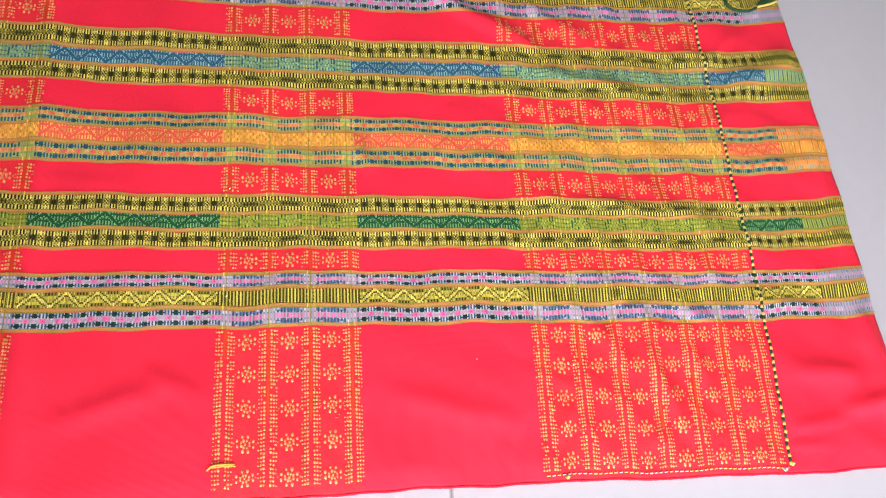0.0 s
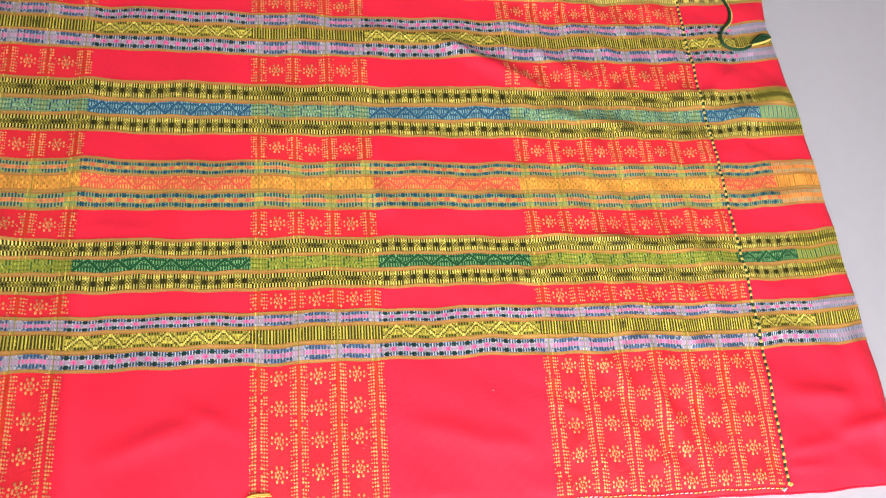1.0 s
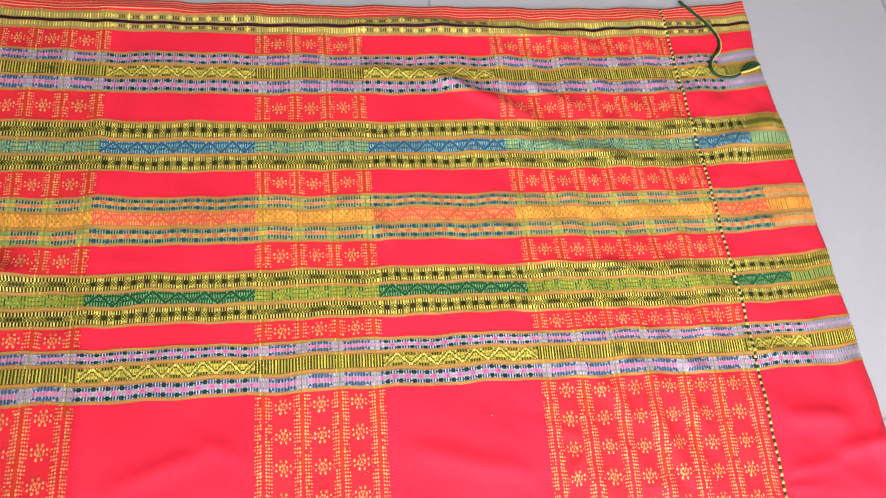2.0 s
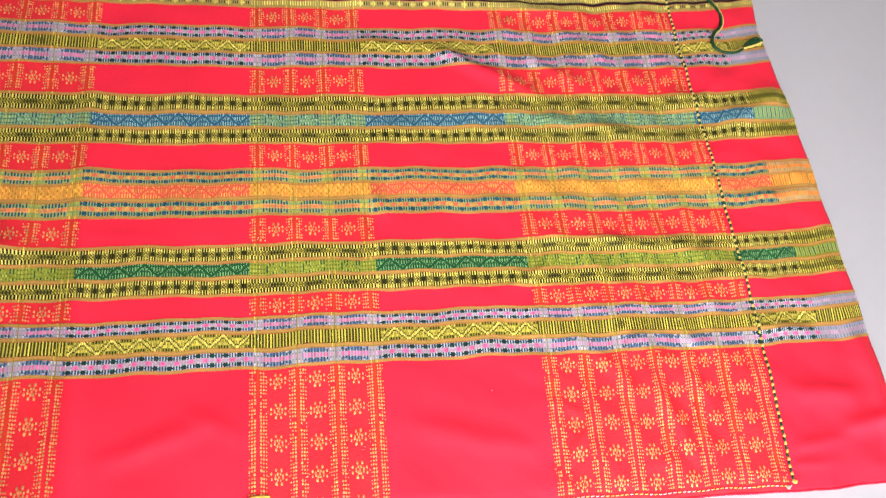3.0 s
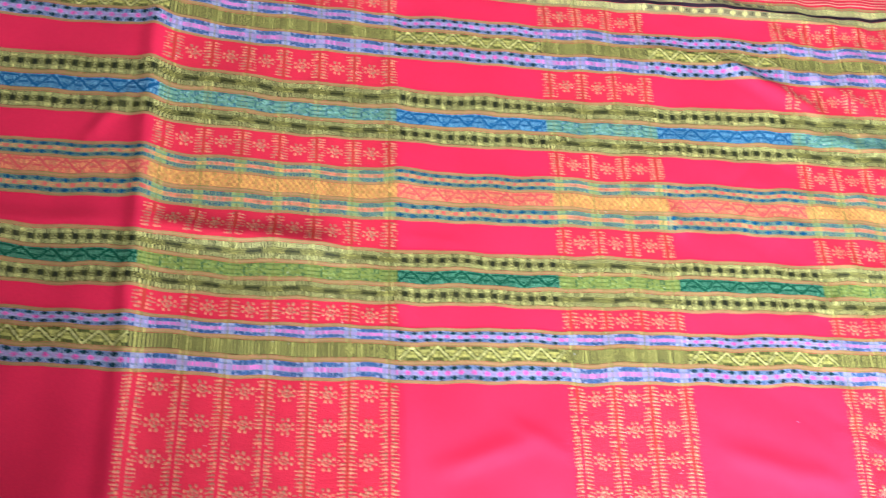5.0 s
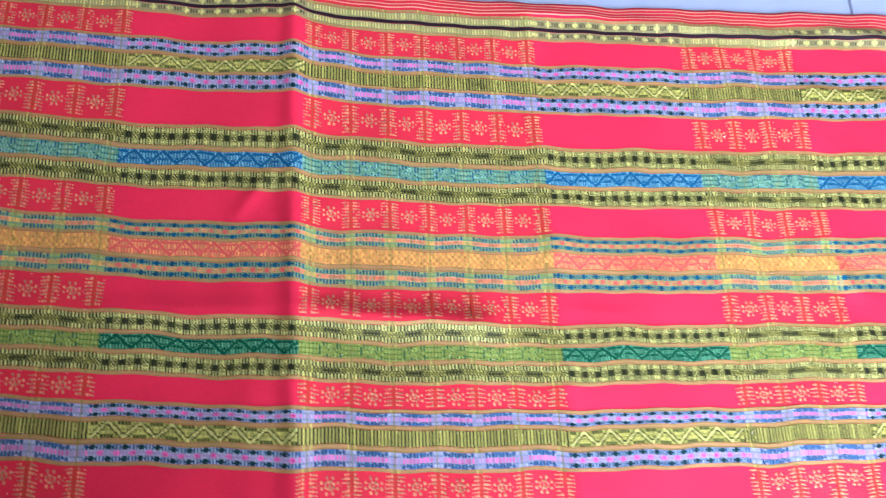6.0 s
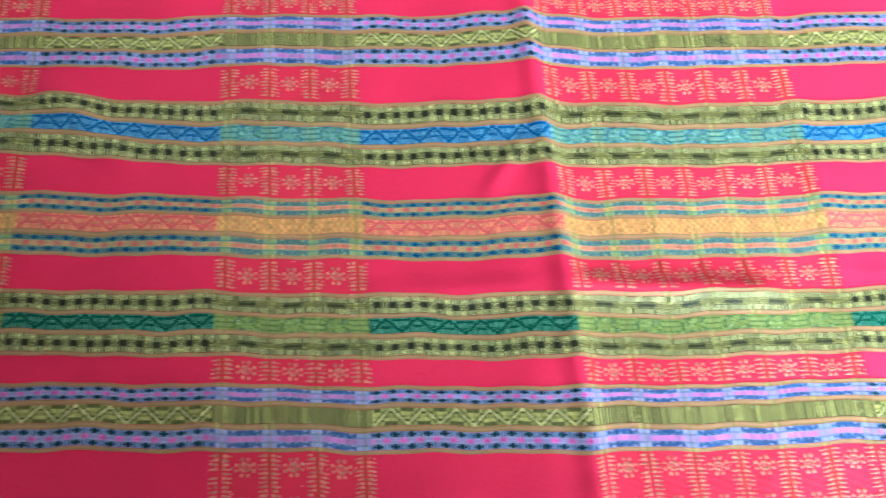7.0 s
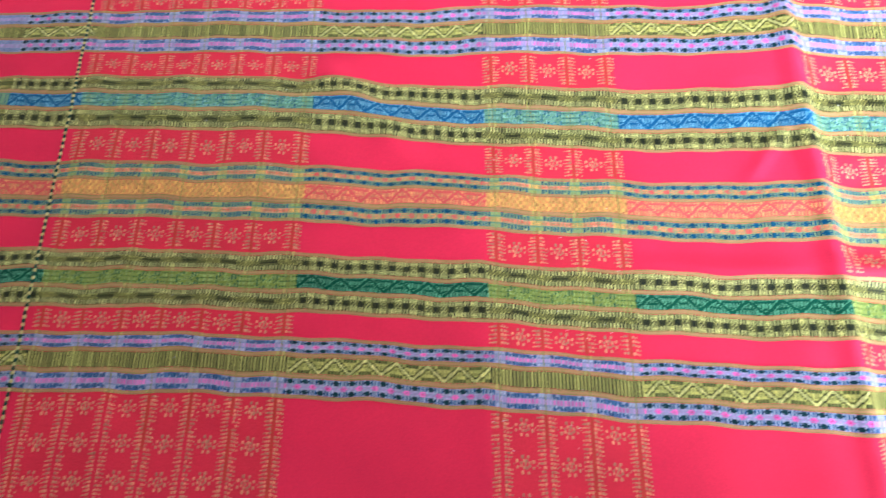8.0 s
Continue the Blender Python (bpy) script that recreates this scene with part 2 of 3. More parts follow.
for _ in range(26):
    cu, cv, turn, ln = _r.uniform(0.2, 0.5), _r.uniform(0.15, 0.62), _r.uniform(-0.5, 1.6), _r.uniform(0.025, 0.06)
    du, dv = math.cos(turn) * ln / 2, math.sin(turn) * ln / 2
    CREASES.append(((cu - du, cv - dv), (cu + du, cv + dv), _r.uniform(0.004, 0.007), _r.uniform(0.0006, 0.0013)))


def drape(u, v, lift=0.0):
    """The place of the point (u, v) of the flat weave, as the cloth lies on the floor."""
    u, v = np.asarray(u, float), np.asarray(v, float)
    s, w = (u + 0.25) / 0.8, (v - 0.42) / 0.25
    dy = sum(c * s ** i for i, c in enumerate(SAG)) + w * sum(c * s ** i for i, c in enumerate(SAG_V)) + w * w * sum(c * s ** i for i, c in enumerate(SAG_VV))
    dy = dy + 0.0045 * np.tanh((-0.775 - u) / 0.03) * np.exp(-((v - 0.505) / 0.05) ** 2) - 0.0035 * np.exp(-((u - 0.25) / 0.035) ** 2 - ((v - 0.62) / 0.07) ** 2)
    high, step = 1 / (1 + np.exp((0.50 - v) / 0.02)), lambda at, wide: 1 / (1 + np.exp((at - u) / wide))
    dy = dy - 0.0035 * high * (step(-0.33, 0.04) - step(0.13, 0.04)) - 0.0075 / (1 + np.exp((0.54 - v) / 0.012)) * (1 - step(-0.69, 0.02))
    x = u - 0.030 * (v - 0.38) + np.exp(-((U1 - u) / 0.05) ** 2) * (0.003 - 0.0075 * np.exp(-((v - 0.60) / 0.06) ** 2) + 0.0008 * np.sin(v * 90))
    x = x - 0.0085 * np.clip((0.29 - v) / 0.15, 0, 1) * np.clip((u + 0.03) / 0.44, 0, 1) ** 0.8 * np.clip((0.51 - u) / 0.07, 0, 1)
    x = x + 0.035 * (v - 0.38) / (1 + np.exp((u + 0.74) / 0.03))
    dy = dy + 0.0007 * np.sin(u * 83 + 2.1 * np.sin(v * 19)) * np.sin(v * 37 + 1.1) + 0.0006 * np.sin(u * 47 + v * 23) + 0.0004 * np.sin(u * 151 - v * 60)
    z = 0.0042 + 0.0009 * np.sin(u * 31 + v * 17) * np.sin(v * 41 - u * 9) + 0.0007 * np.sin(u * 67 - v * 29 + 1.3) * np.sin(v * 23 + u * 14)
    rumple = 0.4 + 1.1 / (1 + np.exp(-(u - 0.15) / 0.04))
    z = z + 0.0008 * rumple * np.sin(u * 118 + v * 71 + 1.7 * np.sin(u * 21)) * np.sin(v * 57 - u * 33 + 0.4) + 0.00022 * rumple * np.sin(u * 260 + v * 90) * np.sin(v * 170 - u * 40)
    for (a0, b0), (a1, b1), wd, h in FOLDS + SOFT_FOLDS + CREASES:
        du, dv = a1 - a0, b1 - b0
        ln = math.hypot(du, dv)
        along = ((u - a0) * du + (v - b0) * dv) / ln
        across = ((u - a0) * dv - (v - b0) * du) / ln
        end = 1 / (1 + np.exp(-along / (wd * 0.8))) / (1 + np.exp((along - ln) / (wd * 0.8)))
        z = z + 1.5 * h * end * np.exp(-(across / wd) ** 2)
    # the creases along which the cloth was folded away: ridges with a long fall on one side
    for at, tall, fall, rise, top in PACKED:
        away = at - 0.02 * (v - 0.38) - u
        z = z + tall * np.where(away > 0, np.exp(-np.abs(away) / fall), np.exp(-np.abs(away) / rise)) / (1 + np.exp((v - top) / 0.03))
    # the rim comes down to the floor
    rim = np.minimum(np.minimum(u - U0, U1 - u), np.minimum(v - V0, V1 - v))
    z = 0.0012 + (z - 0.0012) * np.clip(rim / 0.02 + 0.25, 0.25, 1)
    return np.stack((x, v + dy, z + lift), -1)


def sheet(name, us, vs, mats, index=None, lift=0.0, parent=None, label=""):
    """A piece of cloth between the lines us and vs of the weave."""
    gu, gv = np.meshgrid(us, vs)
    verts = drape(gu.ravel(), gv.ravel(), lift)
    nu, nv = len(us), len(vs)
    i, j = np.meshgrid(np.arange(nu - 1), np.arange(nv - 1))
    a = (j * nu + i).ravel()
    faces = np.stack((a, a + 1, a + nu + 1, a + nu), -1)
    return mesh_object(name, verts, faces, mats, index, parent, True, label)


def lines(a, b, step):
    return np.linspace(a, b, max(1, math.ceil((b - a) / step)) + 1)


def floats(name, rects, keys, lift, parent, tall=0.0004, label=""):
    """Weft floats: for each (u0, u1, v0, v1, key) a small raised thread on the cloth."""
    r = np.array([q[:4] for q in rects])
    n = len(r)
    um = (r[:, 0] + r[:, 1]) / 2
    pu = np.stack((r[:, 0], um, r[:, 1], r[:, 1], um, r[:, 0]), -1).ravel()
    pv = np.stack((r[:, 2], r[:, 2], r[:, 2], r[:, 3], r[:, 3], r[:, 3]), -1).ravel()
    up = np.tile((0.0, tall, 0.0, 0.0, tall, 0.0), n)
    verts = drape(pu, pv, 0.0)
    verts[:, 2] += lift + up
    base = np.arange(n)[:, None] * 6
    faces = np.concatenate((base + np.array((0, 1, 4, 5)), base + np.array((1, 2, 3, 4))), 1).reshape(-1, 4)
    idx = np.repeat([keys.index(q[4]) for q in rects], 2)
    return mesh_object(name, verts, faces, [THREAD[k] for k in keys], idx, parent, True, label)


# ---- the weave: columns and bands ----
STRIPE = 0.014
SEAM_R, SEAM_L = 0.422, -1.047
BLOCKS = [(0.204, SEAM_R - 0.004, 6), (-0.051, 0.061, 3), (-0.404, -0.195, 6), (-0.669, -0.556, 3), (SEAM_L + 0.008, -0.823, 6)]
PLAINS = [(0.061, 0.204), (-0.195, -0.051), (-0.556, -0.404), (-0.823, -0.669), (SEAM_R - 0.004, 0.484), (SEAM_L - 0.062, SEAM_L + 0.008)]
ENDS = [(0.484, U1), (U0, SEAM_L - 0.062)]
zones = [(a, b, "plain") for a, b in PLAINS] + [(a, b, "tick") for a, b in ENDS]
stripes, flower_columns = [], []
for a, b, count in BLOCKS:
    pitch = (b - a - STRIPE) / count
    for i in range(count + 1):
        stripes.append((a + i * pitch, a + i * pitch + STRIPE))
        if i < count:
            flower_columns.append((a + STRIPE + i * pitch, a + (i + 1) * pitch))
zones += [(a, b, "stripe") for a, b in stripes] + [(a, b, "flower") for a, b in flower_columns]
zones.sort()
ROWS = 9

LILAC = (".ggg.n.n.n", "gggggn.n.n", ".ggg.n.n.n", ".v.v..ppp.", "v.v.vppmpp", ".v.v..ppp.", ".ggg.n.n.n", "gggggn.n.n", ".ggg.n.n.n")
STAR = ("yUykykykyU", "yyykykykyy", "yUykykykyU", "kyUKkkkKUy", "ykUkkkkkUk")


def star(c, r):
    """A black star with long black ticks above and below it, and yellow lozenges between the stars."""
    return STAR[4 - abs(r - 4)][c % 10]


def zigzag(c, r, line, tick):
    """A bright zigzag line with a dark outline, and hatched triangles with short ticks beside it."""
    d = r - abs((c % 20) - 10) * 0.8
    if abs(d) < 1.15:
        return line
    if abs(d) < 2.1:
        return "K"
    if c % 2:
        return tick if r in (0, 1, 7, 8) and abs(d) > 4 else "x"
    return "x" if r in (2, 3, 5, 6) else "."


def tick_zigzag(c, r, tick):
    """A dark zigzag line edged by pale threads, and pale dots in the triangles beside it."""
    d = r - abs((c % 20) - 10) * 0.8
    if abs(d) < 1.25:
        return "."
    if abs(d) < 2.1:
        return tick
    return tick if c % 2 and r % 4 != 1 else "."


def cell(kind, zone, c, r, n):
    """The thread that lies on top in column c of n and row r of a band."""
    odd, mid = c % 2, 3 <= r <= 5
    if kind in ("lilac", "azure"):
        pale, core, tick = ("w", "p", "n") if kind == "lilac" else ("l", "e", "t")
        if zone == "tick":
            return ("e" if kind == "azure" else "v") if mid and odd else ("z" if kind == "azure" else "i") if odd else "."
        if zone == "plain":
            q = LILAC[r][c % 10]
            if kind == "azure":
                q = {"g": "t", "n": "t", "p": "R", "m": "R", "v": "o"}.get(q, q)
                return "e" if q == "." and mid and c % 5 else "t" if q == "." and r in (1, 7) and c % 10 == 2 else "l" if q == "." and c % 2 else q
            return "w" if q == "." and c % 2 == 0 else q
        if zone == "stripe":
            if mid:
                return ("v" if odd else ".") if kind == "lilac" else "q" if r == 4 or odd else "o"
            if r in (2, 6):
                return ("i" if odd else ".") if kind == "lilac" else "T"
            return pale if odd else "."
        edge = zone == "flower" and r in (0, 8) and min(c, n - 1 - c) < 2
        if edge:
            return pale if odd else "."
        if mid:
            return core if odd else ("." if kind == "lilac" else "e" if r == 4 else "P")
        return tick if odd else "." if kind == "azure" else "w" if r in (2, 6) and c % 4 == 0 else "i"
    if kind == "olive":
        return zigzag(c, r, "y", "k") if zone == "plain" else "x" if odd else "K"
    if kind == "dark":
        if zone == "plain":
            return star(c, r)
        if mid:
            if zone == "tick":
                return "k" if odd else "O"
            if zone == "flower" and min(c, n - 1 - c) >= 2:
                return ("K" if r == 4 else "U") if odd else "k"
            return ("x" if odd else "K") if r != 4 else "U"
        return ("k" if odd else "y") if zone != "tick" else "." if odd else "x"
    if kind in ("blue", "green"):
        deep, pale = ("t", "b") if kind == "blue" else ("G", "h")
        if zone == "plain":
            return tick_zigzag(c, r, pale)
        bright = "j" if kind == "blue" else "l"
        if zone == "flower":
            x, y = c - (n - 1) / 2, r - 4
            if abs(x) * 0.8 + abs(y) < 4.2:
                return bright if (c + r // 2) % 2 else deep if (c + r) % 4 == 0 else "."
            return (deep if (c // 2 + r // 2) % 4 else ".") if odd else bright if r % 3 else "."
        if zone == "tick":
            return ("S" if odd else deep if c % 4 == 0 else ".") if 0 < r < 8 else "."
        return (deep if odd else ".") if r in (1, 4, 7) else bright if not odd else "."
    if kind == "ember":
        if zone == "plain":
            return tick_zigzag(c, r, "o")
        if odd:
            return "a" if zone == "tick" or (c // 2 + r // 2) % 2 else "q"
        return "q" if (c // 2 + r // 3) % 2 else "."
    if kind == "gold":
        if zone == "plain":
            k = c % 12
            return "y" if k < 5 and abs(k - 2) + abs(r - 4) * 0.7 < 3 else ("k" if k in (6, 8, 10) and 2 <= r <= 6 else ".")
        return "y" if odd and r not in (0, 8) else "."
    return "."


GROUND = {"lilac": ("L", "L", "L", "L"), "azure": ("S", "S", "S", "A"), "olive": ("O", "K", "K", "K"), "dark": ("Q", "Q", "Q", "Q"),
          "blue": ("B", "T", "T", "T"), "green": ("G", "Y", "Y", "Y"), "ember": ("R", "A", "A", "A"), "gold": ("D", "D", "D", "D")}
ZONE = ("plain", "flower", "stripe", "tick")
BAND_WORDS = {"lilac": "pale lilac woven band with navy, pink and green motifs", "azure": "sage woven band with blue and vermilion diamonds",
              "olive": "olive woven band with yellow zigzag lines", "dark": "yellow woven band with black star motifs",
              "blue": "royal blue woven band with pale zigzag lines", "green": "emerald woven band with pale zigzag lines",
              "ember": "amber woven band with vermilion zigzag lines", "gold": "dull gold woven band with yellow lozenges"}
BANDS = [(0.258, 0.270, "lilac"), (0.274, 0.286, "olive"), (0.2895, 0.2985, "lilac"),
         (0.323, 0.336, "dark"), (0.3395, 0.351, "green"), (0.354, 0.3665, "dark"),
         (0.399, 0.4125, "azure"), (0.417, 0.430, "ember"), (0.433, 0.445, "azure"),
         (0.480, 0.496, "dark"), (0.500, 0.514, "blue"), (0.5185, 0.534, "dark"),
         (0.571, 0.585, "lilac"), (0.588, 0.601, "olive"), (0.605, 0.617, "lilac"),
         (0.648, 0.6555, "gold"), (0.6595, 0.668, "gold")]
FIELDS = [(V0, 0.255), (0.302, 0.3195), (0.370, 0.395), (0.4485, 0.4765), (0.538, 0.567), (0.620, 0.645)]

# the columns of each run of the weave: its zone, the column in that zone, and how many columns there are in it
runs = []
for a, b in PLAINS:
    n = max(10, round((b - a) / 0.0115) * 10)
    runs.append((a, b, "plain", [("plain", c, n, 0.0) for c in range(n)]))
for a, b in ENDS + [(a, b) for a, b, _ in BLOCKS]:
    n = round((b - a) / 0.00132)
    columns = []
    for c in range(n):
        u = a + (c + 0.5) * (b - a) / n
        z0, z1, zone = next(z for z in zones if z[0] <= u <= z[1])
        across = max(1, round((z1 - z0) / (b - a) * n))
        local = c if zone != "flower" else int((u - z0) / (z1 - z0) * across) // 2 * 2 + c % 2
        columns.append((zone, local, across, abs(u - (z0 + z1) / 2)))
    runs.append((a, b, "block", columns))

cloth = tagged(new("woven_skirt_cloth"), "red handwoven wrap skirt cloth with brocade bands, spread on the floor", "cloth")

us_all = np.unique(np.round(np.concatenate([lines(a, b, 0.0045) for a, b, _ in zones]), 6))
zone_of = []
mids = (us_all[:-1] + us_all[1:]) / 2
for m in mids:
    zone_of.append(next((ZONE.index(k) for a, b, k in zones if a <= m <= b), 3))
zone_of = np.array(zone_of)

field_lines = lines(V0, V1, 0.0035)
ground = sheet("ground_cloth", us_all, field_lines, [RED, RED_BROCADE], np.tile(np.isin(zone_of, (1, 2)).astype(int), len(field_lines) - 1), 0.0, cloth)
thick = ground.modifiers.new("thickness", "SOLIDIFY")
thick.thickness, thick.offset = 0.0009, -1
for v0, v1, kind in BANDS:
    vs = lines(v0, v1, 0.004)
    keys = list(dict.fromkeys(GROUND[kind]))
    index = np.tile([keys.index(GROUND[kind][z]) for z in zone_of], len(vs) - 1)
    band = sheet(kind + "_band", us_all, vs, [THREAD[k] for k in keys], index, 0.0003, cloth, BAND_WORDS[kind])
    rects, rh = [], (v1 - v0) / ROWS
    for a, b, zone, columns in runs:
        cw = (b - a) / len(columns)
        for c, (here, local, n, off) in enumerate(columns):
            if here == "stripe" and off > 0.0046 and kind in ("lilac", "azure"):
                here, local, n = "flower", 4 + c % 2, 10
            r = 0
            while r < ROWS:
                q = cell(kind, here, local, r, n)
                e = r + 1
                while e < ROWS and cell(kind, here, local, e, n) == q:
                    e += 1
                if q != ".":
                    wide = 0.06 if q in "gpmftn" and e - r <= 3 else random.uniform(-0.16, 0.02)
                    j, k0, k1 = random.uniform(-0.12, 0.12), random.uniform(0.0, 0.3), random.uniform(0.0, 0.3)
                    rects.append((a + (c - wide + j) * cw, a + (c + 1 + wide + j) * cw, v1 - (e - k0) * rh, v1 - (r + k1) * rh, q))
                r = e
    side_key = {"lilac": "L", "ember": "q", "olive": "x", "dark": "x"}.get(kind, "l")
    for a, b in stripes:
        m = (a + b) / 2
        rects.append((m - 0.0004, m + 0.0004, v0, v1, "O"))
        for side in (-0.0031, 0.0019):
            for k in range(4):
                low = v0 + (k + 0.1) * (v1 - v0) / 4
                if random.random() < 0.6:
                    rects.append((m + side, m + side + 0.0010, low, low + (v1 - v0) * 0.17, side_key))
    used = sorted({q[4] for q in rects})
    floats("pattern_thread", rects, used, 0.0004, band)

# ochre borders beside every band, the dark line, the pale lines at the top
stops = []
for i, (v0, v1, kind) in enumerate(BANDS):
    below = BANDS[i - 1][1] if i else -1
    stops.append((below if v0 - below < 0.006 else v0 - 0.003, v0))
    if i + 1 == len(BANDS) or BANDS[i + 1][0] - v1 >= 0.006:
        stops.append((v1, v1 + 0.003))
for v0, v1 in stops:
    dark = 0.655 < v0 < 0.656
    border = sheet("border_stripe", us_all, lines(v0 + 0.0002, v1 - 0.0002, 0.002), [THREAD["d" if dark else "s"]], None, 0.0005, cloth,
          "thin dark maroon stripe" if dark else "thin ochre stripe")
    if not dark:
        rects = []
        for u in np.arange(U0 + 0.001, U1 - 0.001, 0.0021):
            rects.append((u, u + 0.0016, v0 + 0.0004, v0 + (v1 - v0) * random.uniform(0.2, 0.32), "O"))
            if random.random() < 0.75:
                rects.append((u + 0.0008, u + 0.0022, v1 - (v1 - v0) * random.uniform(0.2, 0.35), v1 - 0.0004, "O"))
        for a, b in stripes:
            m = (a + b) / 2
            rects += [(m - 0.0004, m + 0.0004, v0, v1, "O"), (m - 0.0030, m - 0.0020, v0, v1, "x"), (m + 0.0020, m + 0.0030, v0, v1, "x")][:random.choice((1, 2, 3))]
        floats("edge_thread", rects, ["O", "x"], 0.0006, border, 0.0003)
for v in (0.6735, 0.6775, 0.682, 0.686):
    sheet("pale_stripe", us_all, lines(v, v + 0.0013, 0.001), [THREAD["P"]], None, 0.0005, cloth, "thin pale pink stripe")

def grains(name, spots, key, parent, lift=0.0002, tall=0.0006, label=""):
    """Short brocade floats, each a little pillow along the warp: (u, v, half-width, half-length)."""
    q = np.array(spots)
    n = len(q)
    shape = np.array(((0, -1), (1, -0.55), (1, 0.55), (0, 1), (-1, 0.55), (-1, -0.55), (0, -0.5), (0, 0.5)))
    u = q[:, 0:1] + shape[None, :, 0] * q[:, 2:3]
    v = q[:, 1:2] + shape[None, :, 1] * q[:, 3:4]
    verts = drape(u.ravel(), v.ravel(), lift)
    verts[:, 2] += np.tile((0, 0, 0, 0, 0, 0, tall, tall), n)
    quads = ((1, 2, 7, 6), (4, 5, 6, 7), (0, 1, 6, 5), (2, 3, 4, 7))
    faces = (np.arange(n)[:, None, None] * 8 + np.array(quads)[None]).reshape(-1, 4)
    return mesh_object(name, verts, faces, [THREAD[key]], None, parent, True, label)


# brocade columns in the red fields: lines of short floats on each side of a brick-red warp
GRAIN = 0.0029
for a, b in stripes:
    c = (a + b) / 2
    for f0, f1 in FIELDS:
        low, spots = f0 + (0.0085 if f0 == V0 else 0.0016), []
        rows = max(2, round((f1 - low) / GRAIN))
        pitch = (f1 - 0.0006 - low) / rows
        column = floats("brocade_column", [(c - 0.0011, c + 0.0011, low - 0.001, f1, "c")], ["c"], 0.0002, cloth, 0.0002,
                        "column of golden brocade floats along brick-red warp")
        for k in range(rows):
            for s in (-1, 1):
                for off, wide, half, shift in ((0.0025, 0.00082, 0.00118, 0.5), (0.0046, 0.00074, 0.00102, 0.40), (0.0066, 0.00064, 0.00070, 0.30)):
                    if random.random() < (0.03 if off < 0.004 else 0.06 if off < 0.006 else 0.2):
                        continue
                    m = random.uniform(0.82, 1.15)
                    spots.append((c + s * off + random.uniform(-0.00018, 0.00018), low + (k + shift) * pitch + random.uniform(-0.00015, 0.00015), wide * m, half * m))
        grains("brocade_float", spots, "f", column)

# brocade flowers: eight petals of two floats round a core
FLOWER = [(0, 0, 1.0)] + [(a * sx, b * sy, m) for sx in (-1, 1) for sy in (-1, 1) for a, b, m in ((0.55, 1.5, 1.1), (1.1, 3.4, 1.25), (1.6, 0.68, 1.05), (3.1, 1.3, 1.15))] + [(4.4, 0, 0.55), (-4.4, 0, 0.55)]
for a, b in flower_columns:
    c = (a + b) / 2
    places = [(v, 1.0) for v in (0.245, 0.2195, 0.194, 0.169, 0.1445)] + [((f0 + f1) / 2, min(1.0, (f1 - f0) * 0.78 / 0.0122)) for f0, f1 in FIELDS[1:]]
    for v, squash in places:
        spots = []
        for x, y, m in FLOWER if squash > 0.99 else FLOWER[:-2]:
            m *= random.uniform(0.85, 1.12)
            spots.append((c + x * 0.0019 * (0.6 + 0.4 * squash) + random.uniform(-0.0002, 0.0002), v + y * 0.00155 * squash + random.uniform(-0.0002, 0.0002), 0.00072 * m, 0.00122 * m * max(squash, 0.75)))
        grains("flower", spots, "f", cloth)

# the two seams: a cord of yellow and dark green stitches
def stitch_mesh(name, mat):
    bm = bmesh.new()
    bmesh.ops.create_uvsphere(bm, u_segments=8, v_segments=5, radius=0.5)
    for v in bm.verts:
        t = v.co.y + 0.5
        v.co.x *= 0.55 + 0.6 * (1 - t)
        v.co.z *= 0.7
    me = bpy.data.meshes.new(name)
    bm.to_mesh(me)
    bm.free()
    me.materials.append(mat)
    me.polygons.foreach_set("use_smooth", np.full(len(me.polygons), True))
    return me


yellow_stitch, green_stitch = stitch_mesh("yellow_stitch", CORD_YELLOW), stitch_mesh("green_stitch", CORD_GREEN)
for u, low in ((SEAM_R, 0.137), (SEAM_L, 0.137)):
    seam = new("seam_cord")
    seam.parent = cloth
    tagged(seam, "seam whipped with yellow and dark green stitches")
    v, k = low, 0
    while v < V1 - 0.004:
        step = 0.0033 if k % 2 else 0.0029
        j = random.uniform(-0.0003, 0.0003)
        p, q = drape(u + j, v), drape(u + j, v + step)
        d = q - p
        st = new("yellow_stitch" if k % 2 == 0 else "green_stitch", yellow_stitch if k % 2 == 0 else green_stitch)
        st.parent = seam
        st.matrix_local = Matrix.LocRotScale(Vector((p + q) / 2) + Vector((0, 0, 0.0011)), Euler((math.atan2(d[2], d[1]), 0, -math.atan2(d[0], d[1]) + random.uniform(-0.25, 0.1))),
                                             (0.0034, step * 1.35, 0.0028))
        v += step
        k += 1

# the turned hem at the lower edge and its running stitch
hem = tube("hem_roll", [drape(u, V0 + 0.0008, 0.0) for u in np.arange(U0 + 0.002, U1, 0.02)], 0.0010, RED, cloth, 6, 0.6)
for u in np.arange(0.206, 0.418, 0.0044):
    p, q = drape(u, 0.1345), drape(u + 0.0028, 0.1348)
    tube("hem_stitch", [p + (0, 0, 0.0004), (p + q) / 2 + (0, 0, 0.0009), q + (0, 0, 0.0004)], 0.00055, CORD_YELLOW if random.random() < 0.5 else THREAD["w"], cloth, 5)

for ku, kv, size, mat in ((0.223, 0.1325, 0.0010, CORD_YELLOW), (0.416, 0.1335, 0.0011, THREAD["w"]), (0.4235, 0.1375, 0.0012, CORD_YELLOW)):
    p = drape(ku, kv)
    knot = [p + (size * math.cos(a), size * 0.7 * math.sin(a), 0.0011 + 0.0006 * math.sin(2 * a)) for a in np.arange(0, 6.6, 0.55)]
    tube("thread_knot", knot, 0.0009, mat, cloth, 6)

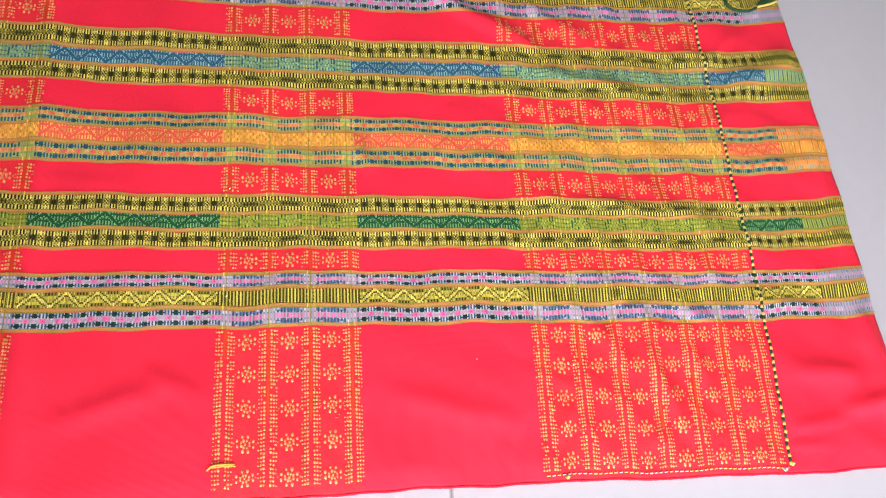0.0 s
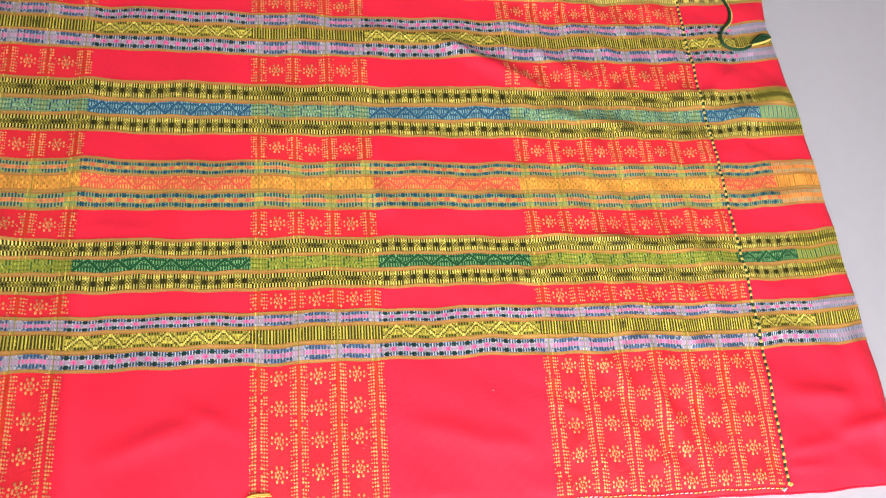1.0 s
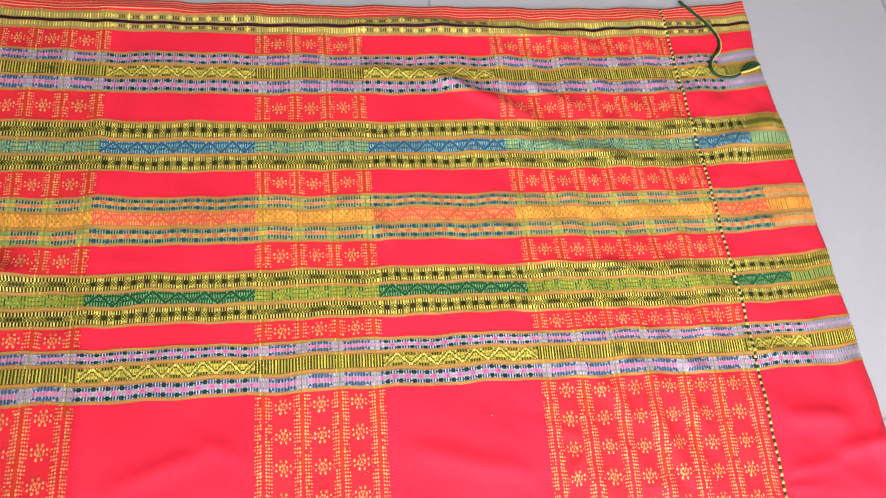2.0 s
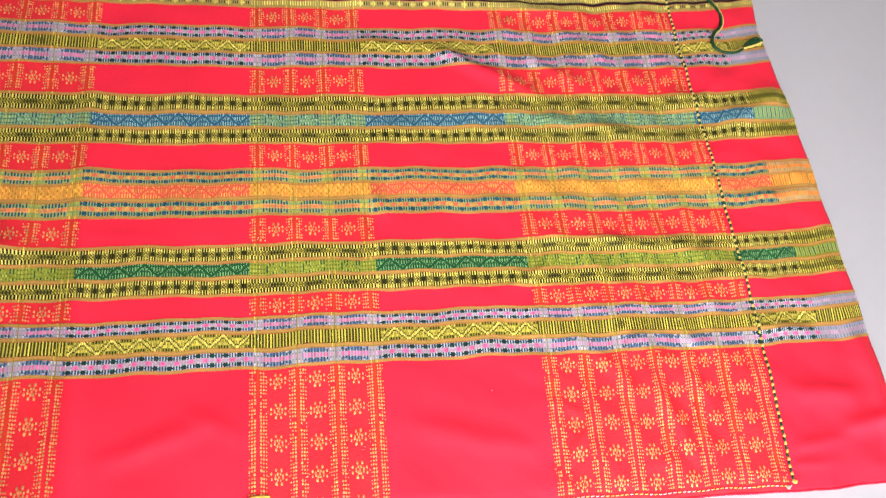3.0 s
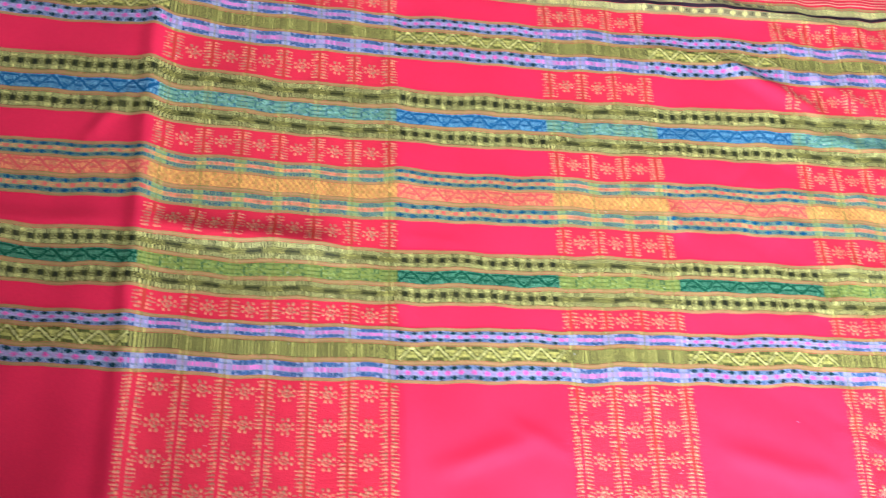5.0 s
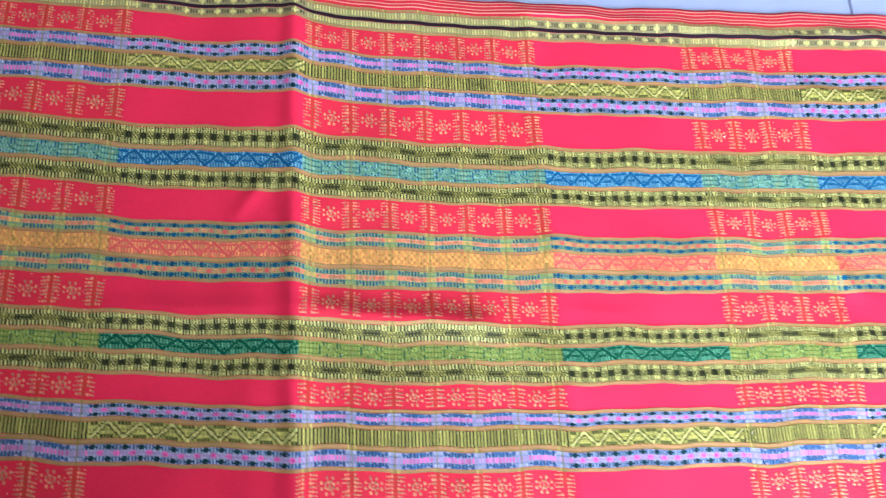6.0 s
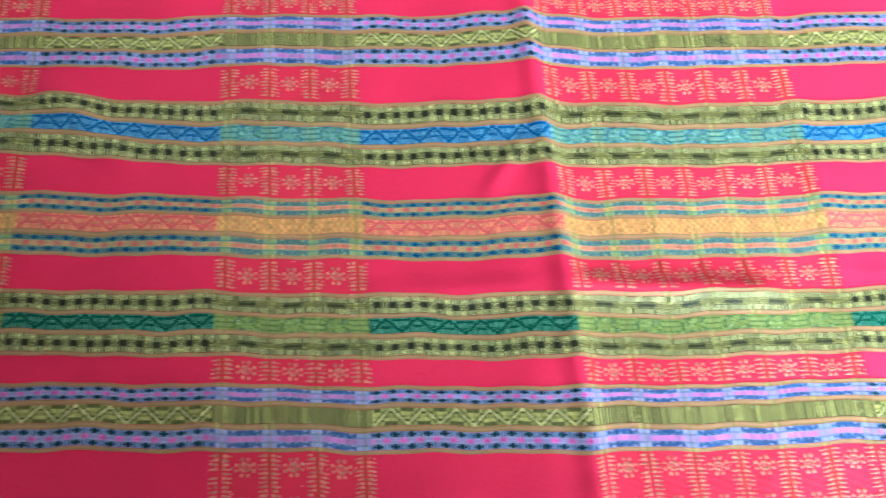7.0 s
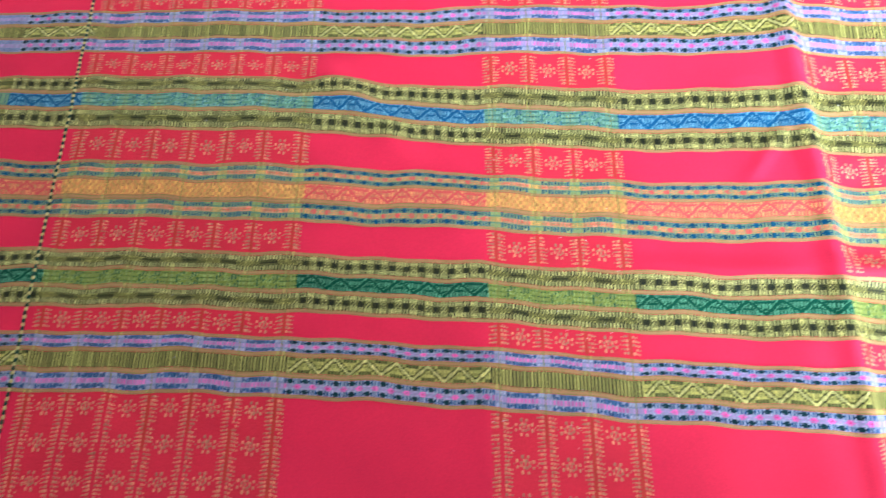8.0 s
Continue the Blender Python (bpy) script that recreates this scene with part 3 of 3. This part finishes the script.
# tiny metal flecks added just off the brocade to imitate glints on its threads
flecks = []
for _ in range(170):
    a, b, _n = random.choice(BLOCKS)
    flecks.append((random.uniform(a, b), random.uniform(0.14, 0.63)))
verts, faces = [], []
for u, v in flecks:
    turn, ln, k = random.uniform(-0.5, 1.0), random.uniform(0.0005, 0.0013), len(verts)
    du, dv = math.cos(turn) * ln, math.sin(turn) * ln
    for t, w, up in ((-1, 0.0001, 0.0006), (-0.3, 0.00018, 0.0011), (0.4, 0.00018, 0.0013), (1, 0.0001, 0.0009)):
        p = drape(u + t * du, v + t * dv)
        verts += [p + (-dv / ln * w, du / ln * w, up), p + (dv / ln * w, -du / ln * w, up + random.uniform(-0.0003, 0.0003))]
    faces += [(k + 2 * i, k + 2 * i + 1, k + 2 * i + 3, k + 2 * i + 2) for i in range(3)]
tagged(mesh_object("glint_flecks", verts, faces, [GLINT], None, cloth, False), "tiny metal flecks that imitate glints on the brocade threads", kind="stuff")

# ---- loose yarns on the cloth ----
tie = tagged(new("tie_cord"), "twisted dark green and yellow tie cord lying on the cloth", "cord")
TIE = [(0.440, 0.712), (0.456, 0.694), (0.470, 0.675), (0.477, 0.655), (0.474, 0.638), (0.464, 0.627), (0.458, 0.617), (0.458, 0.607), (0.465, 0.601), (0.475, 0.599), (0.485, 0.6005), (0.494, 0.605)]


def on_cloth(x, y, up):
    return (x, y, float(drape(x, min(y, V1 - 0.002))[2]) + up)


tube("green_strand", [on_cloth(x, y, 0.0020) for x, y in TIE], 0.0017, CORD_GREEN, tie)
tube("yellow_strand", [on_cloth(x + (0.0024 if i < 6 else 0.0), y + (0 if i < 6 else 0.0022), 0.0019) for i, (x, y) in enumerate(TIE)], 0.0009, CORD_YELLOW, tie)
LOOP = [(0.494, 0.605), (0.504, 0.6083), (0.513, 0.6115), (0.5195, 0.6145)]
tube("yellow_loop", [on_cloth(x, y, 0.0030) for x, y in LOOP], 0.0013, CORD_YELLOW, tie)
tube("green_loop", [on_cloth(x, y, 0.0032) for x, y in ((0.494, 0.606), (0.499, 0.6115), (0.506, 0.6175), (0.513, 0.6205), (0.519, 0.6185), (0.520, 0.615))], 0.0010, CORD_GREEN, tie)
tube("green_leaf_end", [on_cloth(x, y, 0.0024) for x, y in ((0.498, 0.6085), (0.505, 0.613), (0.512, 0.616), (0.5185, 0.6165))], 0.0036, CORD_GREEN, tie, 8, 0.3)
speck = tagged(new("lint"), "tiny white fleck of lint on the red cloth", "lint")
tube("fibre", [on_cloth(x, y, 0.001) for x, y in ((0.1575, 0.228), (0.1580, 0.2283), (0.1586, 0.2281))], 0.00035, THREAD["w"], speck, 6)
snip = tagged(new("loose_yarn"), "short golden end of loose yarn on red cloth", "yarn")
tube("yarn_strand", [on_cloth(x, y, 0.0015) for x, y in ((-0.0475, 0.1505), (-0.044, 0.1535), (-0.038, 0.1545), (-0.028, 0.1542))], 0.0008, CORD_GOLD, snip)
tube("yarn_strand", [on_cloth(x, y, 0.0015) for x, y in ((-0.044, 0.1525), (-0.036, 0.1533), (-0.027, 0.1528))], 0.0006, CORD_GOLD, snip)
